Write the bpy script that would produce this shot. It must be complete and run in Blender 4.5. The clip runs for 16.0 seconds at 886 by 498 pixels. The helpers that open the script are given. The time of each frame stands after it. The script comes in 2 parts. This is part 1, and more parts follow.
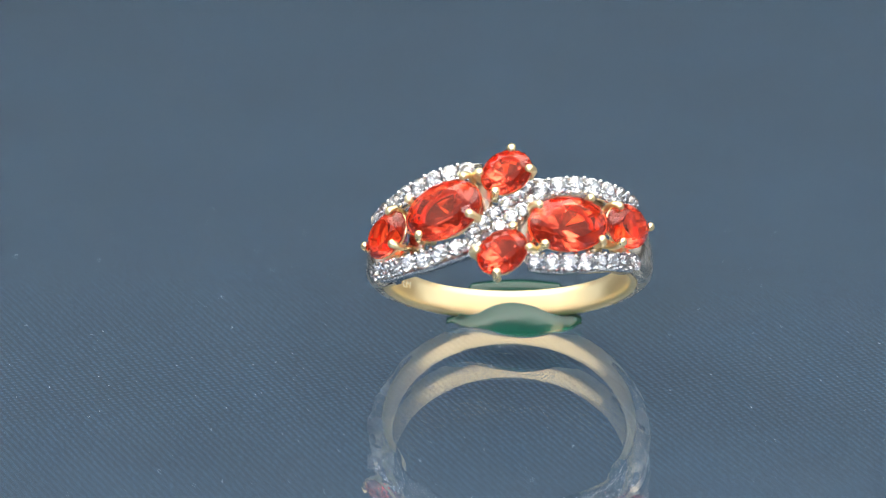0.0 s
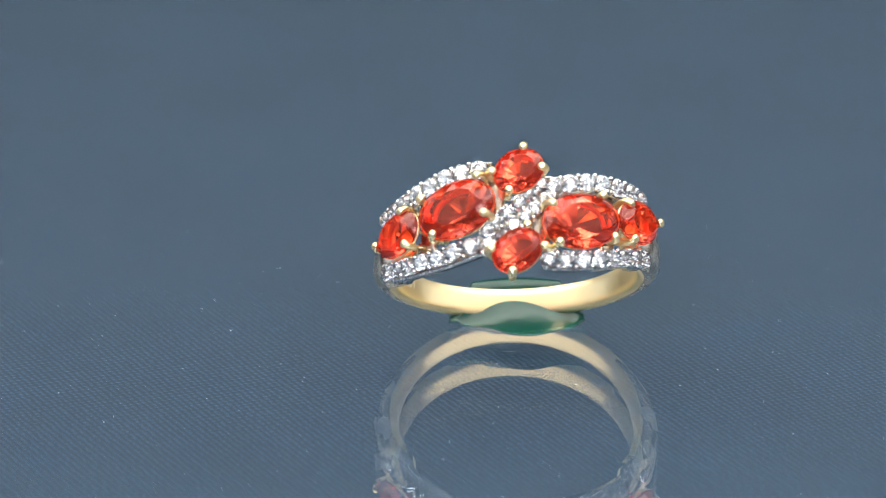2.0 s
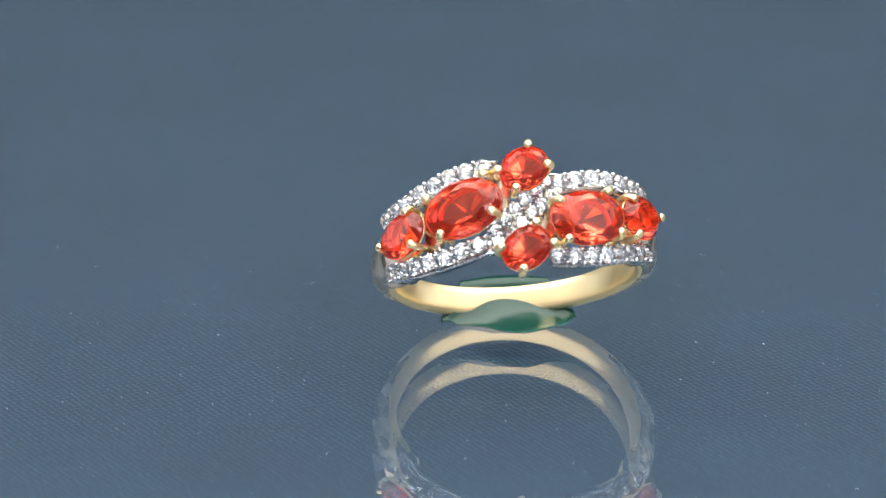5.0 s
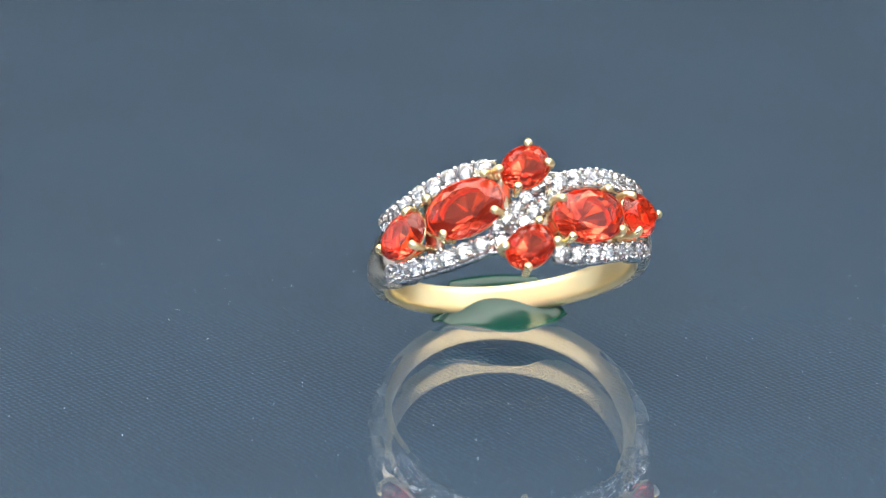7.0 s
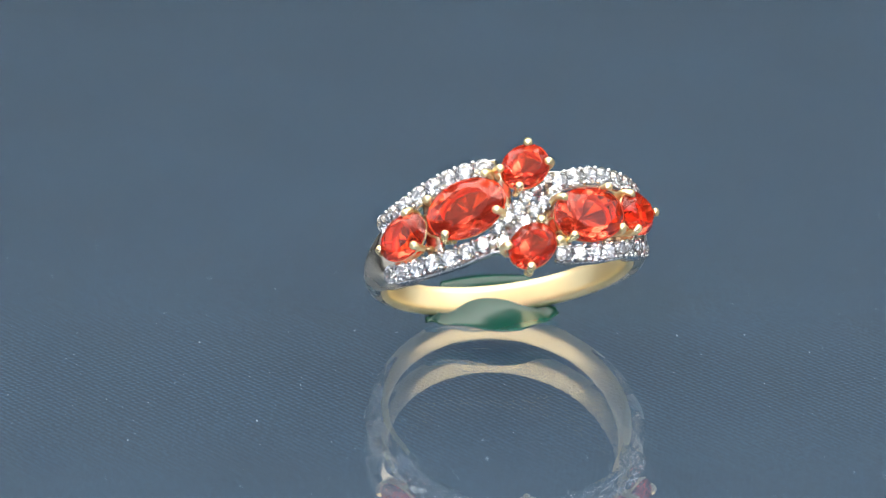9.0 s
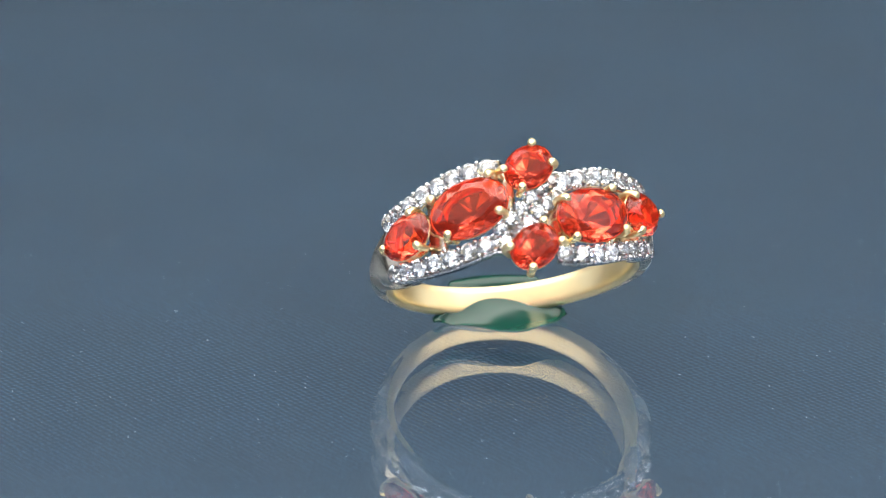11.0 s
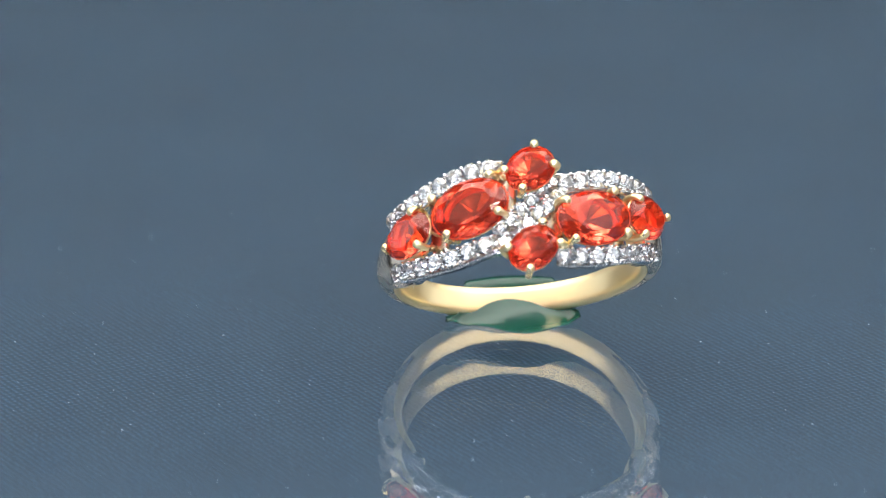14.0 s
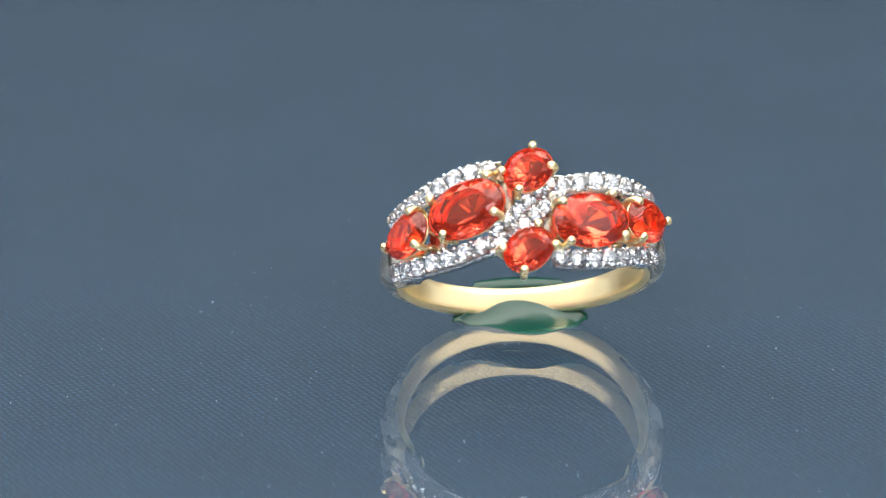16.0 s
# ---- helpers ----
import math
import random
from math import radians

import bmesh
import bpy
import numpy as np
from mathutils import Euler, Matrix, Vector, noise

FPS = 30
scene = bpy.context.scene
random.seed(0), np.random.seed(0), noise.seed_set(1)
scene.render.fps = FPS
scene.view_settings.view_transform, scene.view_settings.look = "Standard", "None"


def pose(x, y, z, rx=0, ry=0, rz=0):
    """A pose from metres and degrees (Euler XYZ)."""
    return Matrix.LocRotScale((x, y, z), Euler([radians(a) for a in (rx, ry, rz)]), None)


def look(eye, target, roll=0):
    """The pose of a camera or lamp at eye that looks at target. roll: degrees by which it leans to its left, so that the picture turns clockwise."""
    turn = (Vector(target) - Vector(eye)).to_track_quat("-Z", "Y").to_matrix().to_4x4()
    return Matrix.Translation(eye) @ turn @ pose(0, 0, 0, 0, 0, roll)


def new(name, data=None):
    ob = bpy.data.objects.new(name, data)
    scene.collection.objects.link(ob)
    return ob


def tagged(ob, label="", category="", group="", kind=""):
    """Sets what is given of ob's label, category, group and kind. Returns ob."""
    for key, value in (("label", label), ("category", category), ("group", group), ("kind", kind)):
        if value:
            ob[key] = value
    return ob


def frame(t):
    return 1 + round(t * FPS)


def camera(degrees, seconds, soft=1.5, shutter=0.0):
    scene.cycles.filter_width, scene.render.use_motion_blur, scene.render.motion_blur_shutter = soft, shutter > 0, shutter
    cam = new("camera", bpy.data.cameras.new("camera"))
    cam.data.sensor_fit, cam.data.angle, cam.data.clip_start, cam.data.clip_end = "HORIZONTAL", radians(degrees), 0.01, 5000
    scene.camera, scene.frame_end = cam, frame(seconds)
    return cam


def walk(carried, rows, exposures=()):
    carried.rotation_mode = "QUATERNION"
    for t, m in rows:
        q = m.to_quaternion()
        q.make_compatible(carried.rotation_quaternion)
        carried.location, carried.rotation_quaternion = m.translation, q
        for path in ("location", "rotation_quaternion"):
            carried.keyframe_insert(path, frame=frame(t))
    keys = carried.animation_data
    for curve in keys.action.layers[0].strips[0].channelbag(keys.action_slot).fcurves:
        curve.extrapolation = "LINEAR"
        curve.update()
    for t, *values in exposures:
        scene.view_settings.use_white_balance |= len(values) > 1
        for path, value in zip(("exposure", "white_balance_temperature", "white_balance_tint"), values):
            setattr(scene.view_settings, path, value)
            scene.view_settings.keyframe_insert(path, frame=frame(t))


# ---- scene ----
MM = 0.001

# ---- camera: a long lens on a stand, half a metre from the ring, panned a little by hand ----
cam = camera(7.32, 16.0, soft=0.5)
TILT = radians(17.0)
DIST = 0.5
FOCAL = 12250.0
EYE = Vector((0, -DIST * math.cos(TILT), DIST * math.sin(TILT)))
cam.data.dof.use_dof = True
cam.data.dof.focus_distance = 0.493
cam.data.dof.aperture_fstop = 42.0

# seconds, turn of the table in degrees, pan right and pan down on the scale of FOCAL
SWING = (
    (0.0, 0.02, 98.2, 154.2), (0.5, 1.02, 107.7, 154.6), (1.0, 1.62, 114.4, 154.2), (1.5, 2.34, 115.8, 153.9),
    (2.0, 3.2, 115.3, 153.7), (2.5, 3.85, 115.6, 153.5), (3.0, 4.75, 117.5, 153.3), (3.5, 5.54, 119.4, 153.3),
    (4.0, 6.29, 120.5, 153.2), (6.5, 10.28, 116.5, 153.9), (7.0, 11.05, 116.9, 154.0), (7.5, 11.6, 117.0, 154.3),
    (8.0, 12.25, 117.2, 154.6), (8.5, 12.88, 117.4, 154.9), (9.0, 13.58, 115.0, 155.2), (11.5, 11.29, 126.0, 154.7),
    (12.0, 10.4, 129.2, 154.4), (12.5, 9.94, 130.0, 154.1), (13.0, 9.35, 129.6, 153.9), (13.5, 8.8, 129.0, 153.8),
    (14.0, 8.22, 129.5, 153.8), (14.5, 7.5, 130.3, 153.9), (15.0, 6.68, 130.4, 153.8), (15.5, 5.9, 129.8, 153.7),
    (16.0, 5.22, 129.4, 153.7))


def aim(right, down):
    ahead = Vector((0, math.cos(TILT), -math.sin(TILT)))
    up = Vector((0, math.sin(TILT), math.cos(TILT)))
    way = ahead - Vector((1, 0, 0)) * (right / FOCAL) + up * (down / FOCAL)
    return look(EYE, EYE + way)


walk(cam, [(t, aim(r, d)) for t, _, r, d in SWING])

# ---- light: a wide studio softbox overhead, a second one behind the camera, a dim lit backdrop ----
world = bpy.data.worlds.new("studio")
scene.world = world
world.use_nodes = True
world.node_tree.nodes["Background"].inputs[0].default_value = (0.5, 0.6, 0.75, 1)
world.node_tree.nodes["Background"].inputs[1].default_value = 0.02


def softbox(name, eye, target, sx, sy, watts, colour):
    lamp = bpy.data.lights.new(name, "AREA")
    lamp.shape, lamp.size, lamp.size_y = "RECTANGLE", sx, sy
    lamp.energy, lamp.color = watts, colour
    ob = new(name, lamp)
    ob.matrix_world = look(eye, target)
    return ob


softbox("softbox_overhead", (0.0, 0.2, 0.9), (0, 0.2, 0), 2.0, 1.2, 28.6, (1.0, 0.95, 0.88))
softbox("softbox_front", (0.0, -0.8, 0.95), (0, -0.8, 0), 3.2, 1.0, 8.2, (1.0, 0.96, 0.90))
softbox("softbox_camera", (0.0, -1.05, 0.7), (0, 0, 0), 1.0, 0.4, 8.0, (0.96, 0.98, 1.0))
# added unseen fills at both sides, to brighten the shoulders and the band's flanks
for side, power, tint in ((-1, 2.2, (0.80, 0.88, 1.0)), (1, 3.0, (0.85, 0.91, 1.0))):
    softbox("low_fill", (side * 1.0, 0.6, 0.36), (0, 0, 0.05), 1.2, 0.3, 0.75, tint)
    softbox("side_fill", (side * 1.25, -0.05, 0.6), (0, 0, 0.05), 0.95, 0.7, power, tint)
# small tinted lamps, added to give the diamonds coloured sparkle in place of dispersion
for x, y, z, power, tint in ((-0.42, -0.95, 0.6, 3.0, (0.42, 0.6, 1.0)), (0.45, -1.0, 0.58, 2.2, (1.0, 0.88, 0.7)),
                             (0.12, -1.0, 0.45, 1.9, (0.72, 0.76, 1.0)), (-0.16, -1.0, 0.78, 2.0, (0.55, 0.58, 1.0))):
    softbox("sparkle_fill", (x, y, z), (0, 0, 0), 0.05, 0.05, power, tint)
scene.view_settings.exposure = 0.0


# ---- materials ----
def material(name, colour, rough=0.5, metal=0.0, **more):
    m = bpy.data.materials.new(name)
    m.use_nodes = True
    b = m.node_tree.nodes["Principled BSDF"]
    b.inputs["Base Color"].default_value = (*colour, 1)
    b.inputs["Roughness"].default_value = rough
    b.inputs["Metallic"].default_value = metal
    for key, value in more.items():
        b.inputs[key.replace("_", " ")].default_value = value
    return m


def node(m, kind, **sets):
    n = m.node_tree.nodes.new(kind)
    for key, value in sets.items():
        if key in n.inputs:
            n.inputs[key].default_value = value
    return n


def wire(m, a, out, b, inp):
    m.node_tree.links.new(a.outputs[out], b.inputs[inp])


def worn_metal(name, colour, rough):
    """Polished metal with faint smears in its gloss and fine scratches."""
    m = material(name, colour, rough, 1.0)
    b = m.node_tree.nodes["Principled BSDF"]
    co = node(m, "ShaderNodeTexCoord")
    big = node(m, "ShaderNodeTexNoise", Scale=420.0, Detail=4.0)
    wire(m, co, "Object", big, "Vector")
    ramp = node(m, "ShaderNodeMapRange")
    ramp.inputs["To Min"].default_value, ramp.inputs["To Max"].default_value = rough * 0.6, rough * 1.6
    wire(m, big, "Fac", ramp, "Value")
    wire(m, ramp, "Result", b, "Roughness")
    fine = node(m, "ShaderNodeTexNoise", Scale=2600.0, Detail=3.0)
    wire(m, co, "Object", fine, "Vector")
    bump = node(m, "ShaderNodeBump", Strength=0.035, Distance=0.0001)
    wire(m, fine, "Fac", bump, "Height")
    wire(m, bump, "Normal", b, "Normal")
    return m


YELLOW = worn_metal("yellow_gold", (0.96, 0.79, 0.44), 0.26)
SATIN = worn_metal("satin_yellow_gold", (0.92, 0.755, 0.435), 0.37)
PLATED = worn_metal("pale_gold", (0.64, 0.565, 0.46), 0.24)
WHITE = worn_metal("white_gold", (0.80, 0.79, 0.78), 0.16)
MARK = material("engraved_mark", (0.98, 0.92, 0.75), 0.55, 1.0)


def gem_material(name, colour, ior, rough, clear=1.0, bump=0.0):
    m = material(name, colour, rough, 0.0, Transmission_Weight=clear, IOR=ior)
    if bump > 0:
        b = m.node_tree.nodes["Principled BSDF"]
        co = node(m, "ShaderNodeTexCoord")
        n = node(m, "ShaderNodeTexNoise", Scale=1300.0, Detail=5.0, Roughness=0.65)
        wire(m, co, "Object", n, "Vector")
        bp = node(m, "ShaderNodeBump", Strength=bump, Distance=0.0001)
        wire(m, n, "Fac", bp, "Height")
        wire(m, bp, "Normal", b, "Normal")
    return m


OPAL = gem_material("orange_red_gem", (1.0, 0.108, 0.05), 1.52, 0.0, 0.92, 0.05)
DIAMOND = gem_material("clear_diamond", (0.91, 0.955, 1.0), 2.25, 0.0, 0.95)
GLASS = gem_material("plate_glass", (0.98, 0.99, 1.0), 1.5, 0.0)


def wax_material():
    m = material("green_wax", (0.012, 0.085, 0.064), 0.14, 0.0, Transmission_Weight=0.3, Specular_IOR_Level=0.43,
                 Subsurface_Weight=0.3, Subsurface_Scale=0.0008, IOR=1.5)
    m.node_tree.nodes["Principled BSDF"].inputs["Subsurface Radius"].default_value = (0.3, 1.0, 0.6)
    b = m.node_tree.nodes["Principled BSDF"]
    co = node(m, "ShaderNodeTexCoord")
    n = node(m, "ShaderNodeTexNoise", Scale=300.0, Detail=3.0)
    wire(m, co, "Object", n, "Vector")
    bump = node(m, "ShaderNodeBump", Strength=0.1, Distance=0.0003)
    wire(m, n, "Fac", bump, "Height")
    wire(m, bump, "Normal", b, "Normal")
    return m


WAX = wax_material()


def twill_material():
    """Navy satin twill: fine diagonal ribs broken into short floats, with slow shifts of sheen put into the colour."""
    m = material("navy_twill", (0.03, 0.06, 0.11), 0.7, 0.0, Specular_IOR_Level=0.25)
    b = m.node_tree.nodes["Principled BSDF"]
    co = node(m, "ShaderNodeTexCoord")
    turn = node(m, "ShaderNodeMapping")
    turn.inputs["Rotation"].default_value = (0, 0, radians(-20.5))
    wire(m, co, "Object", turn, "Vector")
    rib = m.node_tree.nodes.new("ShaderNodeTexWave")
    rib.wave_type, rib.bands_direction, rib.wave_profile = "BANDS", "X", "SIN"
    rib.inputs["Scale"].default_value = 640.0
    rib.inputs["Distortion"].default_value = 2.2
    rib.inputs["Detail"].default_value = 2.0
    rib.inputs["Detail Scale"].default_value = 2.0
    wire(m, turn, "Vector", rib, "Vector")
    floats = m.node_tree.nodes.new("ShaderNodeTexWave")
    floats.wave_type, floats.bands_direction, floats.wave_profile = "BANDS", "Y", "SIN"
    floats.inputs["Scale"].default_value = 480.0
    floats.inputs["Distortion"].default_value = 2.5
    wire(m, turn, "Vector", floats, "Vector")
    lint = node(m, "ShaderNodeTexNoise", Scale=3600.0, Detail=2.0, Roughness=0.7)
    wire(m, co, "Object", lint, "Vector")
    slow = node(m, "ShaderNodeTexNoise", Scale=60.0, Detail=4.0)
    wire(m, co, "Object", slow, "Vector")

    def blend(kind, a, ao, c, coo, fac=0.5):
        x = m.node_tree.nodes.new("ShaderNodeMath")
        x.operation = kind
        wire(m, a, ao, x, 0)
        wire(m, c, coo, x, 1)
        return x

    speck = node(m, "ShaderNodeMapRange")
    for key, value in (("From Min", 0.32), ("From Max", 0.68), ("To Min", 0.15), ("To Max", 0.9)):
        speck.inputs[key].default_value = value
    wire(m, lint, "Fac", speck, "Value")
    thread = blend("MULTIPLY", rib, "Fac", speck, "Result")
    thread2 = blend("MULTIPLY", thread, "Value", floats, "Fac")
    ramp = m.node_tree.nodes.new("ShaderNodeValToRGB")
    ramp.color_ramp.elements[0].color = (0.0125, 0.031, 0.050, 1)
    ramp.color_ramp.elements[1].color = (0.0292, 0.0715, 0.1185, 1)
    ramp.color_ramp.elements[0].position, ramp.color_ramp.elements[1].position = 0.0, 0.6
    wire(m, thread, "Value", ramp, "Fac")
    tone = m.node_tree.nodes.new("ShaderNodeMix")
    tone.data_type, tone.blend_type = "RGBA", "MULTIPLY"
    tone.inputs["Factor"].default_value = 0.35
    wire(m, ramp, "Color", tone, 6)
    wire(m, slow, "Fac", tone, 7)
    wire(m, tone, 2, b, "Base Color")
    bump = node(m, "ShaderNodeBump", Strength=0.35, Distance=0.0002)
    wire(m, thread2, "Value", bump, "Height")
    wire(m, bump, "Normal", b, "Normal")
    return m


TWILL = twill_material()


def plaster(name, colour):
    m = material(name, colour, 0.85)
    b = m.node_tree.nodes["Principled BSDF"]
    co = node(m, "ShaderNodeTexCoord")
    n = node(m, "ShaderNodeTexNoise", Scale=3.0, Detail=6.0)
    wire(m, co, "Object", n, "Vector")
    ramp = m.node_tree.nodes.new("ShaderNodeValToRGB")
    ramp.color_ramp.elements[0].color = (*[c * 0.9 for c in colour], 1)
    ramp.color_ramp.elements[1].color = (*[min(1, c * 1.1) for c in colour], 1)
    wire(m, n, "Fac", ramp, "Fac")
    wire(m, ramp, "Color", b, "Base Color")
    return m


DARK = plaster("dark_studio_paint", (0.05, 0.055, 0.065))
BACK = plaster("grey_blue_backdrop_paint", (0.04, 0.05, 0.06))
TABLE = plaster("black_table_laminate", (0.03, 0.03, 0.035))
LINT = material("white_lint", (0.8, 0.85, 0.9), 0.8)


# ---- mesh helpers ----
def mesh_of(name, bm, mat, smooth=True):
    me = bpy.data.meshes.new(name)
    bmesh.ops.recalc_face_normals(bm, faces=bm.faces[:])
    bm.to_mesh(me)
    bm.free()
    me.materials.append(mat)
    for p in me.polygons:
        p.use_smooth = smooth
    return me


def part(name, data, mat=None, parent=None, label="", smooth=True, m=None):
    """One mesh object, from a bmesh or from a mesh that alike pieces share."""
    if isinstance(data, bmesh.types.BMesh):
        data = mesh_of(name, data, mat, smooth)
    ob = new(name, data)
    ob.parent = parent
    if m is not None:
        ob.matrix_basis = m
    return tagged(ob, label)


def box(sx, sy, sz, bevel=0.0):
    bm = bmesh.new()
    bmesh.ops.create_cube(bm, size=1)
    bmesh.ops.scale(bm, vec=(sx, sy, sz), verts=bm.verts[:])
    if bevel:
        bmesh.ops.bevel(bm, geom=bm.edges[:], offset=bevel, segments=2, affect="EDGES")
    return bm


def loft(sections, closed=False, caps=True):
    """Skin between rings of points; every section has the same count."""
    bm = bmesh.new()
    rows = [[bm.verts.new(p) for p in s] for s in sections]
    n = len(rows[0])
    pairs = list(zip(rows, rows[1:])) + ([(rows[-1], rows[0])] if closed else [])
    for a, b in pairs:
        for k in range(n):
            bm.faces.new((a[k], a[(k + 1) % n], b[(k + 1) % n], b[k]))
    if caps and not closed:
        bm.faces.new(rows[0])
        bm.faces.new(rows[-1])
    return bm


# ---- the room that closes the place ----
def structure(name, bm, mat, m):
    ob = part(name, bm, mat, smooth=False)
    ob.matrix_basis = m
    return tagged(ob, kind="structure")


def room():
    structure("floor", box(4.4, 4.4, 0.1), DARK, pose(0, 0, -0.85))
    structure("ceiling", box(4.4, 4.4, 0.1), DARK, pose(0, 0, 1.85))
    structure("wall_north", box(4.4, 0.1, 2.6), BACK, pose(0, 2.15, 0.5))
    structure("wall_south", box(4.4, 0.1, 2.6), DARK, pose(0, -2.15, 0.5))
    structure("wall_east", box(0.1, 4.2, 2.6), DARK, pose(2.15, 0, 0.5))
    structure("wall_west", box(0.1, 4.2, 2.6), DARK, pose(-2.15, 0, 0.5))
    structure("table_top", box(1.2, 0.9, 0.03, 0.003), TABLE, pose(0, 0.1, -0.022))
    structure("table_plinth", box(1.0, 0.7, 0.7635), TABLE, pose(0, 0.1, -0.41875))


room()

# ---- the display: cloth under a glass plate, on a table that is turned ----
PLATE = 5.0 * MM
AXIS = Vector((-5.98 * MM, -6.58 * MM, 0))


def cloth():
    n, half = 60, 0.34
    bm = bmesh.new()
    bmesh.ops.create_grid(bm, x_segments=n, y_segments=n, size=half)
    for v in bm.verts:
        v.co.z = -0.0002 + 0.00008 * noise.noise(v.co * 40)
    extra = bmesh.ops.extrude_face_region(bm, geom=bm.faces[:])
    for v in extra["geom"]:
        if isinstance(v, bmesh.types.BMVert):
            v.co.z -= 0.0012
    ob = part("fabric_cloth", bm, TWILL)
    ob.matrix_basis = pose(0, 0.05, -PLATE - 0.0005)
    return tagged(ob, "navy blue satin twill cloth lying flat under a glass plate", "cloth")


def plate():
    bm = box(0.6, 0.6, PLATE, 0.0006)
    ob = part("glass_plate", bm, GLASS, smooth=False)
    ob.matrix_basis = pose(0, 0.05, -PLATE / 2)
    ob.visible_shadow = False
    return tagged(ob, "clear thick polished glass plate over navy cloth", "glass plate")



def lint():
    """Stray bright fibres and specks caught on the cloth."""
    bm = bmesh.new()
    rnd = random.Random(5)
    for _ in range(330):
        c = Vector((rnd.uniform(-38, 38), rnd.uniform(-42, 40), 0)) * MM
        size = rnd.uniform(0.011, 0.034) * MM
        grow = rnd.choice((1, 1, 1.4, 2.5))
        m = Matrix.Translation(c) @ pose(0, 0, 0, rnd.uniform(0, 90), 0, rnd.uniform(0, 180)) @ Matrix.Diagonal((size * grow, size, size * 0.7, 1))
        bmesh.ops.create_icosphere(bm, subdivisions=1, radius=1, matrix=m)
    ob = part("lint", bm, LINT)
    ob.matrix_basis = pose(0, 0, -PLATE - 0.0004)
    return tagged(ob, "tiny white lint specks scattered over the navy cloth", "lint", kind="stuff")


CLOTH, GLASS_PLATE, LINT_SPECKS = cloth(), plate(), lint()

# ---- the ring, in its own space: x across, y along the finger, z out through the head ----
RING_POSE = Matrix(((0.99892, 0.02692, -0.03783, 0.82 * MM), (-0.04643, 0.57920, -0.81386, -2.94 * MM),
                    (0.0, 0.81474, 0.57982, 6.39 * MM), (0, 0, 0, 1)))
R_OUT, R_IN = 9.9, 8.5


def at(psi, a, r):
    p = radians(psi)
    return Vector((r * math.sin(p), a, r * math.cos(p))) * MM


def lift(psi, a, r, slant=0.0):
    """A frame on the head: z straight out, x along the band turned by slant degrees."""
    return Matrix.Translation(at(psi, a, r)) @ pose(0, 0, 0, 0, psi, 0) @ pose(0, 0, 0, 0, 0, slant)


def smooth_step(x):
    x = min(1, max(0, x))
    return x * x * (3 - 2 * x)


def glide(x, xs, ys):
    """A smooth curve through the given heights."""
    if x <= xs[0]:
        return ys[0]
    if x >= xs[-1]:
        return ys[-1]
    k = max(n for n in range(len(xs) - 1) if xs[n] <= x)

    def slope(n):
        lo, hi = max(0, n - 1), min(len(xs) - 1, n + 1)
        return (ys[hi] - ys[lo]) / (xs[hi] - xs[lo])

    w = xs[k + 1] - xs[k]
    t = (x - xs[k]) / w
    return (ys[k] * (2 * t ** 3 - 3 * t * t + 1) + ys[k + 1] * (3 * t * t - 2 * t ** 3)
            + w * (slope(k) * (t ** 3 - 2 * t * t + t) + slope(k + 1) * (t ** 3 - t * t)))


def upper_line(psi):
    """The middle of the outer row of clear stones, from the shoulder to the crossing (angles of the left half)."""
    return (glide(psi, (-68, -62.8, -52.6, -41.8, -31.2, -21.4, -13.0), (1.35, 1.5, 1.9, 2.45, 2.95, 3.25, 3.35)))


def cross_line(psi):
    """The middle of the row that runs from one shoulder over the head to the other."""
    s = -1 if psi < 0 else 1
    return s * (glide(abs(psi), (0, 3, 8, 13, 18, 24, 32, 40, 50, 58, 68), (0.05, 0.5, 1.3, 1.95, 2.3, 2.55, 2.8, 2.85, 2.8, 2.6, 2.3)))


def band_line(psi):
    """Half the width of the plain band and its middle along the finger."""
    near = max(0, 1 - abs(psi - 180) / 118)
    half = 1.04 + 0.41 * (1 - smooth_step(near / 0.75)) + 1.0 * (1 - smooth_step(near / 0.30))
    mid = -0.25 + 0.09 * smooth_step((near - 0.25) / 0.6) + (0.7 if psi < 180 else -0.2) * (1 - smooth_step(near / 0.30))
    return half, mid + 0.28 * math.sin(radians(psi))


def shank():
    """The plain band from shoulder to shoulder round the back of the finger."""
    secs = []
    for k in range(97):
        psi = 58 + (360 - 116) * k / 96
        near = max(0, 1 - abs(psi - 180) / 118)
        half, mid = band_line(psi)
        out = R_OUT - 0.25 * (1 - smooth_step(near / 0.2))
        inner = R_IN + 0.25 * smooth_step((near - 0.15) / 0.5)
        ring = []
        for x, y in ((-1, .3), (-.95, .15), (-.84, .05), (-.68, 0), (-.4, -.01), (0, -.02), (.5, -.01), (.96, .01), (1, .07), (.98, .22), (.86, .5), (.6, .8), (.25, .97), (-.25, .97), (-.6, .85), (-.86, .68), (-.97, .48)):
            ring.append(at(psi, mid + x * half, inner + y * (out - inner)))
        secs.append(ring)
    return loft(secs)


def shoulder(side):
    """The pale gold skin that wraps the outside of the band beside the head."""
    secs = []
    for k in range(41):
        deg = 62 + 66 * k / 40
        psi = deg if side > 0 else 360 - deg
        half, mid = band_line(psi)
        half += 0.03
        top = 9.75 + 0.5 * smooth_step((deg - 62) / 9) - 0.42 * smooth_step((deg - 88) / 40)
        secs.append([at(psi, mid + x * half, r) for x, r in
                     [(-0.97, 9.1), (-1.0, 9.25)] + [(q / 7, top - 0.6 * abs(q / 7) ** 3) for q in range(-7, 8)] + [(1.0, 9.25), (0.97, 9.1)]])
    return loft(secs)


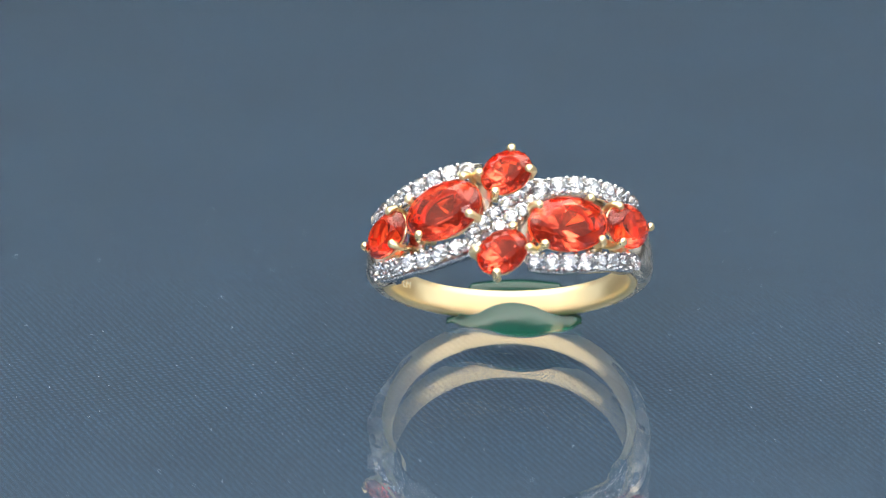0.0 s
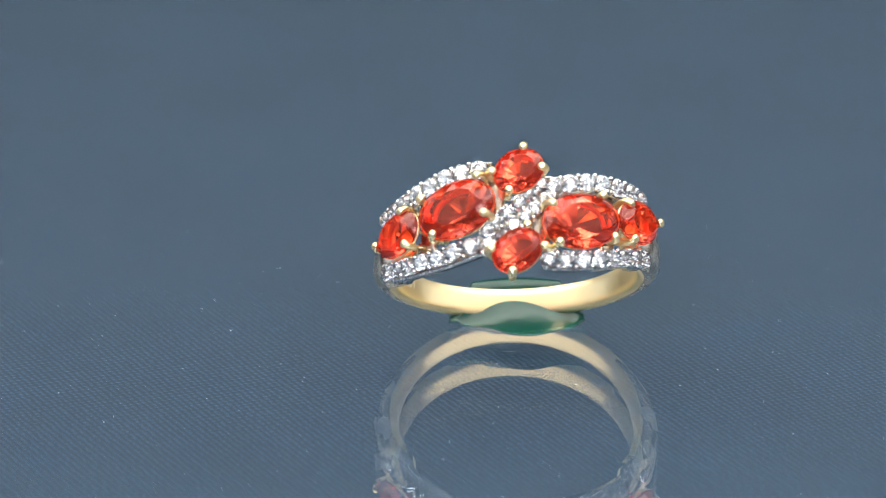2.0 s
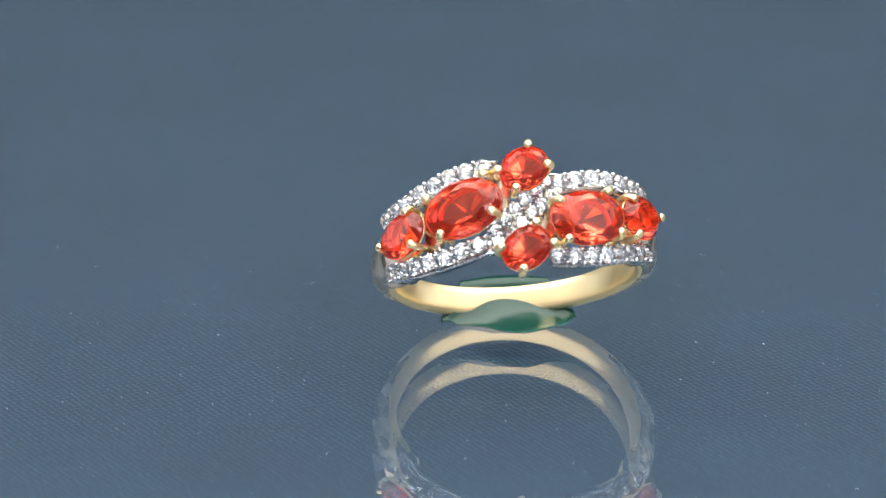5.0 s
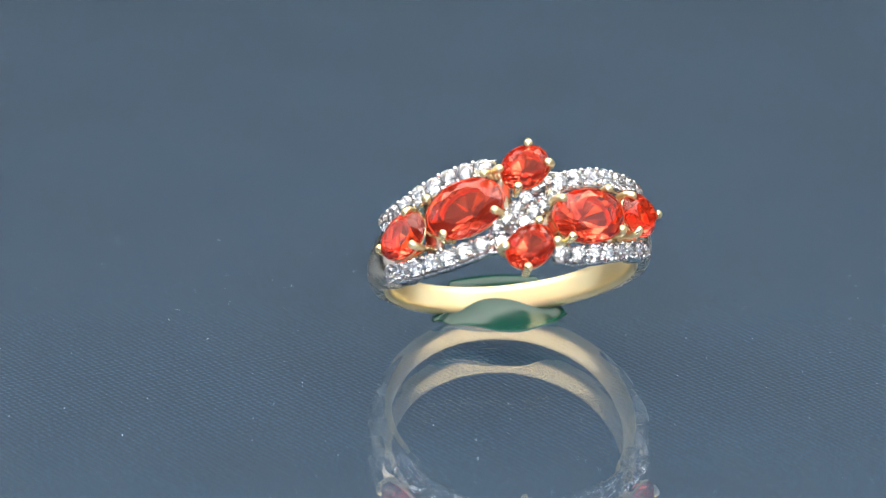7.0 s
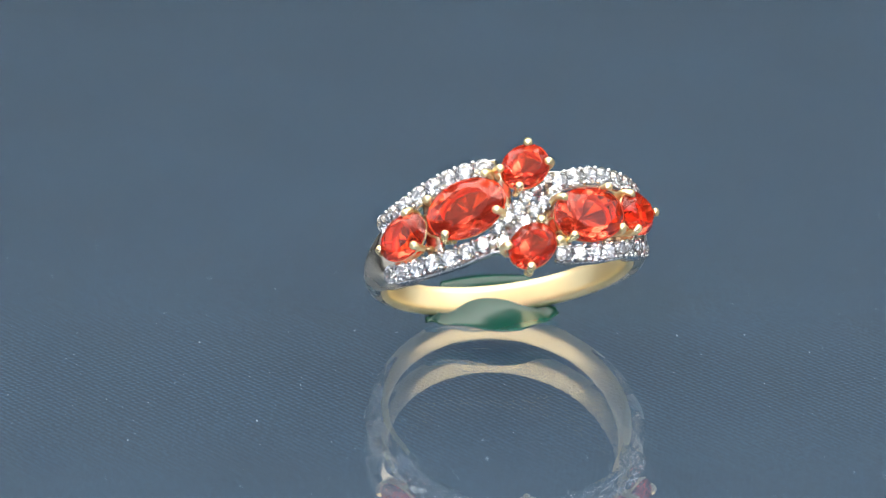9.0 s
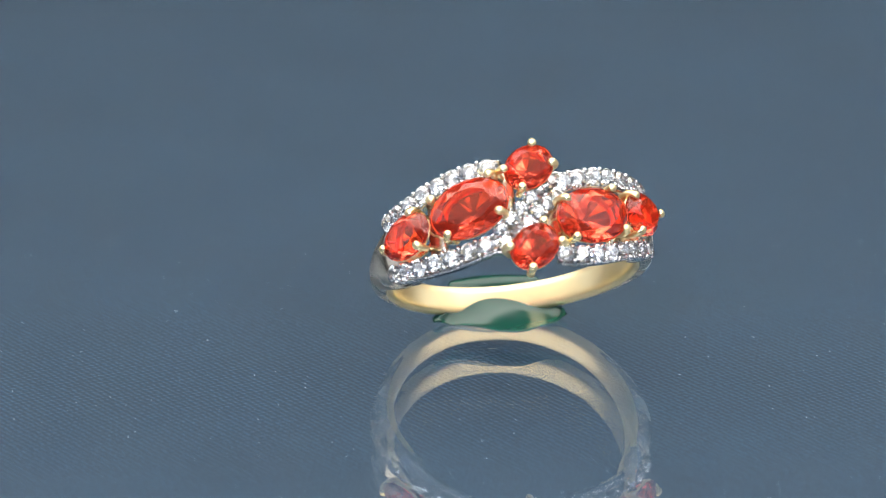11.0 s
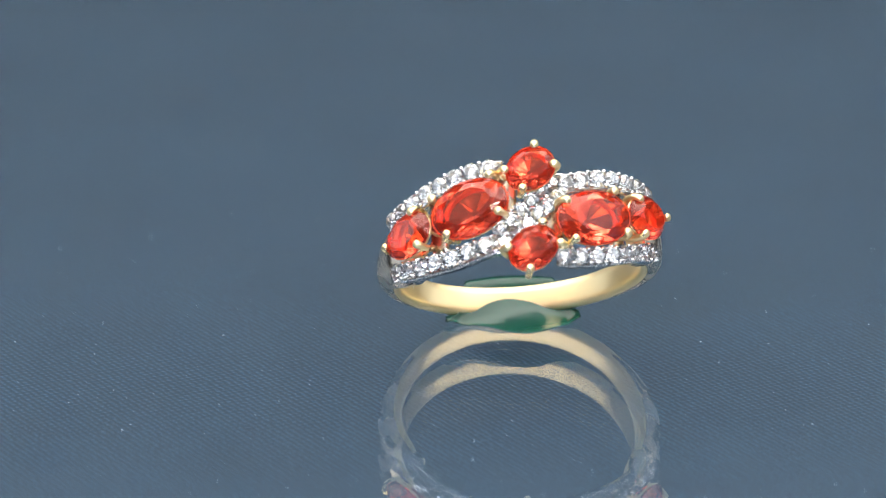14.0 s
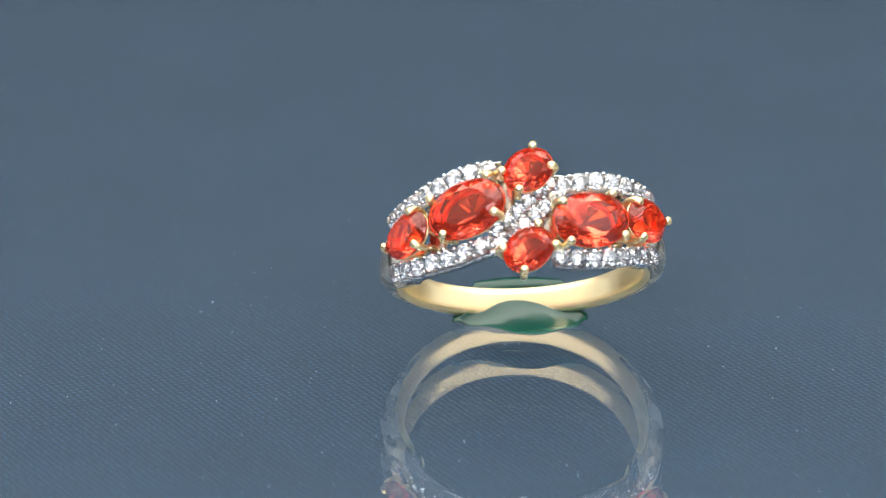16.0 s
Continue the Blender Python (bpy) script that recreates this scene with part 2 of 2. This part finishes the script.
def rail(line, a0, a1, half, r0, r1, steps, tip=0.0):
    """A channel of metal that follows a row of stones: two walls and a sunk floor."""
    secs = []
    for k in range(steps + 1):
        psi = a0 + (a1 - a0) * k / steps
        tall = r1 - 0.7 * smooth_step((abs(psi) - 62.5) / 3.5)
        base = r0 - 0.65 * smooth_step((abs(psi) - 50) / 10) + tip * (1 - smooth_step((abs(psi) - 10) / 7))
        a, h = line(psi), half(psi) if callable(half) else half
        c = math.cos(math.atan((line(psi + 0.5) - line(psi - 0.5)) / radians(1.0) / 10.0))
        h = h / max(c, 0.5)
        secs.append([at(psi, a + x * h, r) for x, r in
                     ((-1, base), (-1.04, tall - 0.12), (-0.98, tall), (-0.86, tall - 0.03), (-0.72, tall - 0.45), (-0.3, tall - 0.6), (0.3, tall - 0.6),
                      (0.72, tall - 0.45), (0.86, tall - 0.03), (0.98, tall), (1.04, tall - 0.12), (1, base))])
    return loft(secs)


def cut_gem(lx, ly, crown, depth, n=8):
    """An oval brilliant: table, crown facets, girdle, pavilion, culet."""
    bm = bmesh.new()

    def add(rad, z, count, off):
        for k in range(count):
            t = 2 * math.pi * (k + off) / count
            bm.verts.new((lx / 2 * rad * math.cos(t) * MM, ly / 2 * rad * math.sin(t) * MM, z * MM))

    add(0.60, crown, n, 0.0)
    add(0.83, crown * 0.58, n, 0.5)
    add(1.0, 0.05, 2 * n, 0.0)
    add(1.0, -0.05, 2 * n, 0.0)
    add(0.82, -depth * 0.26, 2 * n, 0.5)
    add(0.5, -depth * 0.62, n, 0.5)
    add(0.1, -depth, 8, 0.0)
    bmesh.ops.convex_hull(bm, input=bm.verts[:])
    bmesh.ops.dissolve_limit(bm, angle_limit=0.02, verts=bm.verts[:], edges=bm.edges[:])
    return bm


def cup(lx, ly, top, foot):
    """The open basket under a stone: a thin wire under the girdle, then the heavier one at its foot and the struts between."""
    n, sides = 36, 8

    def tube(path, w, closed):
        bm, rings = bmesh.new(), []
        for k, c in enumerate(path):
            a, b = path[k - 1 if closed or k else 0], path[(k + 1) % len(path) if closed or k + 1 < len(path) else k]
            d = (b - a).normalized()
            x = d.cross(Vector((0.3, 0.2, 1.0))).normalized()
            y = d.cross(x)
            rings.append([bm.verts.new((c + (x * math.cos(q) + y * math.sin(q)) * w) * MM) for q in [2 * math.pi * j / sides for j in range(sides)]])
        for k in range(len(rings) if closed else len(rings) - 1):
            a, b = rings[k], rings[(k + 1) % len(rings)]
            for j in range(sides):
                bm.faces.new((a[j], a[(j + 1) % sides], b[(j + 1) % sides], b[j]))
        if not closed:
            bm.faces.new(rings[0])
            bm.faces.new(rings[-1])
        return bm

    def oval(s, z):
        return [Vector((lx / 2 * s * math.cos(2 * math.pi * k / n), ly / 2 * s * math.sin(2 * math.pi * k / n), z)) for k in range(n)]

    struts = []
    for k in range(8):
        t = 2 * math.pi * (k + 0.5) / 8
        struts.append(tube([Vector((lx / 2 * s * math.cos(t), ly / 2 * s * math.sin(t), z)) for s, z in ((0.93, top), (0.8, (top + foot) / 2), (0.62, foot))], 0.09, False))
    return tube(oval(0.93, top), 0.1, True), tube(oval(0.62, foot), 0.2, True), struts


def claw(tip, foot_z, rad):
    """A wire that climbs outside the girdle and bends over it, ending in a rounded bead."""
    out = Vector((tip.x, tip.y, 0))
    away = out.normalized()
    side = Vector((-away.y, away.x, 0))
    reach = 0.32 * MM
    steps = ((0.0, -0.5, 0.95), (0.35, 0.45, 0.9), (0.62, 0.95, 0.9), (0.82, 0.9, 0.95), (0.92, 0.6, 1.08), (0.98, 0.3, 1.2))
    secs = []
    for s, bulge, w in steps:
        c = out + away * reach * bulge + Vector((0, 0, foot_z + (tip.z - foot_z) * s))
        secs.append([c + (side * math.cos(q) + away * math.sin(q)) * rad * w for q in [2 * math.pi * k / 10 for k in range(10)]])
    top = out + Vector((0, 0, tip.z))
    for rise, w in ((0.3, 1.28), (0.65, 1.1), (0.95, 0.75), (1.1, 0.3)):
        secs.append([top + Vector((0, 0, rise * rad)) + (side * math.cos(q) + away * math.sin(q)) * rad * w for q in [2 * math.pi * k / 10 for k in range(10)]])
    return loft(secs)


def bead(r):
    bm = bmesh.new()
    bmesh.ops.create_uvsphere(bm, u_segments=10, v_segments=6, radius=r * MM)
    bmesh.ops.scale(bm, vec=(1, 1, 0.9), verts=bm.verts[:])
    return bm


# angle, place along the finger, radius of the girdle, slant, length, width, crown, depth, claws as (angle, along, radius)
STONES = (
    (-23.2, 0.36, 10.9, 15, 6.0, 4.25, 0.75, 2.1, ((-12.0, -0.35, 11.75), (-31.0, -1.45, 11.65), (-14.6, 2.45, 11.7), (-36.5, 1.45, 11.5))),
    (24.0, -0.5, 10.9, 13, 6.2, 4.1, 0.75, 2.1, ((12.0, 0.35, 11.75), (31.0, 1.45, 11.65), (14.6, -2.45, 11.7), (36.5, -1.35, 11.5))),
    (-50.6, -0.45, 10.95, 12, 4.4, 3.25, 0.65, 1.7, ((-60.0, -0.9, 11.6), (-44.5, -1.5, 11.4), (-46.5, 1.0, 11.4))),
    (51.2, 0.5, 10.95, 12, 4.5, 3.25, 0.65, 1.7, ((60.6, 0.9, 11.6), (44.5, 1.5, 11.4), (46.5, -1.0, 11.4))),
    (0.3, 2.95, 10.9, 36, 3.85, 3.1, 0.65, 1.7, ((1.9, 4.6, 11.35), (8.4, 3.1, 11.5), (-3.2, 1.3, 11.6), (-9.2, 2.75, 11.5))),
    (-0.3, -2.95, 10.9, 40, 3.9, 3.05, 0.65, 1.7, ((-2.0, -4.6, 11.35), (-9.4, -3.0, 11.5), (3.2, -1.3, 11.6), (9.2, -2.75, 11.5))),
)


def row_angles(line, a0, a1, pitch, r):
    """Angles along a row, one stone's width apart."""
    out, psi, last = [], a0, None
    while psi <= a1:
        p = at(psi, line(psi), r)
        if last is None or (p - last).length >= pitch * MM:
            out.append(psi)
            last = p
        psi += 0.1
    return out


def lean(line, psi, r=10.2):
    """The slope of a row at an angle, in radians."""
    d = at(psi + 0.5, line(psi + 0.5), r) - at(psi - 0.5, line(psi - 0.5), r)
    return math.atan2(d.y, math.hypot(d.x, d.z))


def beside(line, psi, off, r):
    """A place off millimetres to one side of a row."""
    q = lean(line, psi)
    return psi + math.degrees(-off * math.sin(q) / r), line(psi) + off * math.cos(q)


def jewelled_ring():
    ring = new("ring")
    band = part("shank", shank(), SATIN, ring, "polished plain yellow gold band")
    for n, (psi, a, w, h) in enumerate(((239.0, -0.3, 0.10, 0.5), (241.0, -0.2, 0.3, 0.12), (242.0, -0.35, 0.1, 0.55), (244.2, -0.3, 0.28, 0.1), (244.4, -0.6, 0.3, 0.1), (245.5, -0.4, 0.1, 0.4))):
        part("stamp_mark", box(w * MM, h * MM, 0.03 * MM), MARK, band, "engraved hallmark bar" if n == 0 else "", False, lift(psi, a, R_IN + 0.06, 8))
    for side in (-1, 1):
        part("shoulder", shoulder(side), PLATED, ring, "pale gold shoulder of the band")
    lower = lambda psi: -upper_line(-psi)
    wide = lambda psi: 0.66 + 0.30 * smooth_step((17 - abs(psi)) / 7)
    part("crossover_rail", rail(cross_line, -66, 66, wide, 9.35, 10.12, 110), WHITE, ring, "white gold channel that crosses over the head")
    part("outer_rail", rail(upper_line, -66, -10, 0.6, 9.35, 10.1, 60, 0.42), WHITE, ring, "white gold channel holding clear stones")
    part("outer_rail", rail(lower, 10, 66, 0.6, 9.35, 10.1, 60, 0.42), WHITE, ring, "white gold channel holding clear stones")
    for psi, a, r, slant, lx, ly, crown, depth, claws in STONES:
        frame_ = lift(psi, a, r, slant)
        part("gemstone", cut_gem(lx, ly, crown, depth, 11), OPAL, ring, "orange-red faceted oval gem", False, frame_)
        girdle, foot, struts = cup(lx, ly, -0.24, -1.5)
        basket = part("basket", girdle, YELLOW, ring, "yellow gold basket", True, frame_)
        part("foot_wire", foot, YELLOW, basket)
        for strut in struts:
            part("strut", strut, YELLOW, basket)
        back = frame_.inverted()
        for cp, ca, cr in claws:
            tip = back @ at(cp, ca, cr)
            part("prong", claw(tip, -1.5 * MM, 0.26 * MM), YELLOW, basket)
    for psi, a0, a1, w in ((-9.5, -1.2, 3.1, 4.0), (9.5, -3.1, 1.2, 4.0), (-41, -2.4, 2.3, 4.0), (41, -2.3, 2.4, 4.0)):
        bar = loft([[at(psi + x * w, a0 + (a1 - a0) * k / 6, r + 0.12 * math.sin(math.pi * k / 6)) for x, r in ((-1, 9.3), (-1, 9.55), (-0.7, 9.65), (0.7, 9.65), (1, 9.55), (1, 9.3))] for k in range(7)])
        part("gallery_bar", bar, PLATED, ring, "pale gold bridge between the rails")
    full = mesh_of("diamond", cut_gem(1.34, 1.34, 0.26, 0.6), DIAMOND, False)
    fine = mesh_of("diamond", cut_gem(1.12, 1.12, 0.22, 0.5), DIAMOND, False)
    drop = mesh_of("bead", bead(0.185), WHITE)

    def stone(mesh, psi, a, spin):
        tip = pose(0, 0, 0, random.uniform(-7, 7), random.uniform(-7, 7), 0)
        part("diamond", mesh, None, ring, "clear round brilliant", m=lift(psi, a, 10.46 + random.uniform(-0.03, 0.03), spin) @ tip)

    def pair_of_beads(line, psi, off):
        for s in (-1, 1):
            p, a = beside(line, psi, s * off, 10.2)
            part("bead", drop, None, ring, m=lift(p, a, 10.44))

    spans = ((cross_line, -62.5, -14, 1.3), (cross_line, 14, 63, 1.3), (upper_line, -64, -12, 1.25), (lower, 12, 64.5, 1.25))
    for line, a0, a1, pitch in spans:
        row = row_angles(line, a0, a1, pitch, 10.2)
        for n, psi in enumerate(row):
            stone(full, psi, line(psi), 23 * n)
            if n + 1 < len(row):
                pair_of_beads(line, (psi + row[n + 1]) / 2, 0.52)
    for side in (-1, 1):
        row = row_angles(cross_line, -11.6 + 0.9 * side, 12 + 0.9 * side, 1.0, 10.2)
        for n, psi in enumerate(row):
            p, a = beside(cross_line, psi, side * 0.53, 10.2)
            stone(fine, p, a, 31 * n)
            if n + 1 < len(row):
                p, a = beside(cross_line, (psi + row[n + 1]) / 2, side * 0.98, 10.2)
                part("bead", drop, None, ring, m=lift(p, a, 10.5))
                if side > 0:
                    part("bead", drop, None, ring, m=lift(psi, cross_line(psi), 10.47))
    return tagged(ring, "yellow and white gold ring with orange-red oval gems", "ring")


RING = jewelled_ring()


# ---- the wax that props the ring ----
def wax():
    """A fillet that climbs from the glass over the front of the band, and a mound that swells up behind it."""
    mid = 1.25
    secs = []
    for i in range(73):
        x = -3.75 + 9.8 * i / 72
        u = (x - mid) / 4.15
        bend = (x - 1.15) ** 2 / 17.6
        rim = Vector((x, 3.5 - 0.73 * bend, 0.21 + 0.52 * bend))
        slope = Vector((0, 1.3, 2.01))
        climb = max(0.02, 0.66 * (1 - abs(u) ** 2.2)) if abs(u) < 1 else 0.02 - 1.1 * (abs(u) - 1)
        back = max(0.0, 1 - u * u)
        touch = rim + slope * climb + Vector((0, 0.06, -0.04))
        foot_y = glide(x, (-3.75, -2.5, -0.9, 0.73, 2.37, 4.2, 6.05), (2.1, 2.25, 1.6, 0.0, -0.25, 0.9, 1.75))
        foot_z = 0.03 + 0.45 * smooth_step((abs(u) - 0.9) / 0.28)
        foot = Vector((x, min(foot_y, touch.y - 0.2), min(foot_z, touch.z - 0.12)))
        ring = []
        for k in range(22):
            t = k / 21
            wave = 1 + 0.10 * noise.noise((x * 0.45, t * 2.0, 3.1)) * math.sin(math.pi * t)
            rise = 0.47 * t + 0.41 * t ** 2.2 + 0.12 * t ** 12
            rise += (t ** 2.6 - rise) * min(1, abs(u)) ** 3
            ring.append(Vector((x, foot.y + (touch.y - foot.y) * t, foot.z + (touch.z - foot.z) * rise * wave)))
        # over the far edge of the band and into the mound behind it
        sunk = 0.22 + 0.3 * (1 - back)
        lap = climb + (0.9 - climb) * min(1, 2.5 * back)
        ring.append((touch + rim + slope * lap) / 2 + Vector((0, 0.3, -0.1)))
        crest = rim + slope * (lap + 0.05 * back) + Vector((0, sunk, 0.02))
        for dy, dz in ((0, 0), (0.2, 0.13), (0.4, 0.24), (0.6, 0.32), (0.9, 0.37), (1.3, 0.3), (1.8, -0.1), (2.1, -1.0)):
            ring.append(crest + Vector((0, dy * back, dz * back ** 1.4)) + Vector((0, 0.02 * dy, 0)))
        last = ring[-1]
        ring.append(Vector((x, last.y + 0.2, min(foot.z * 0.6, last.z * 0.5))))
        ring.append(Vector((x, (last.y + foot.y) / 2, foot.z * 0.5)))
        secs.append([p * MM for p in ring])
    ob = part("wax_blob", loft(secs), WAX)
    ob.matrix_basis = pose(0, 0, 0.0)
    return tagged(ob, "glossy dark green wax fillet holding the band to the glass", "wax")


WAX_BLOB = wax()


# ---- movement: everything on the table turns together ----
def motions():
    centre = Matrix.Translation(AXIS)
    for thing, start in ((RING, RING_POSE), (WAX_BLOB, WAX_BLOB.matrix_basis.copy()), (CLOTH, CLOTH.matrix_basis.copy()), (GLASS_PLATE, GLASS_PLATE.matrix_basis.copy()), (LINT_SPECKS, LINT_SPECKS.matrix_basis.copy())):
        walk(thing, [(t, centre @ pose(0, 0, 0, 0, 0, turn) @ centre.inverted() @ start) for t, turn, _, _ in SWING])


motions()
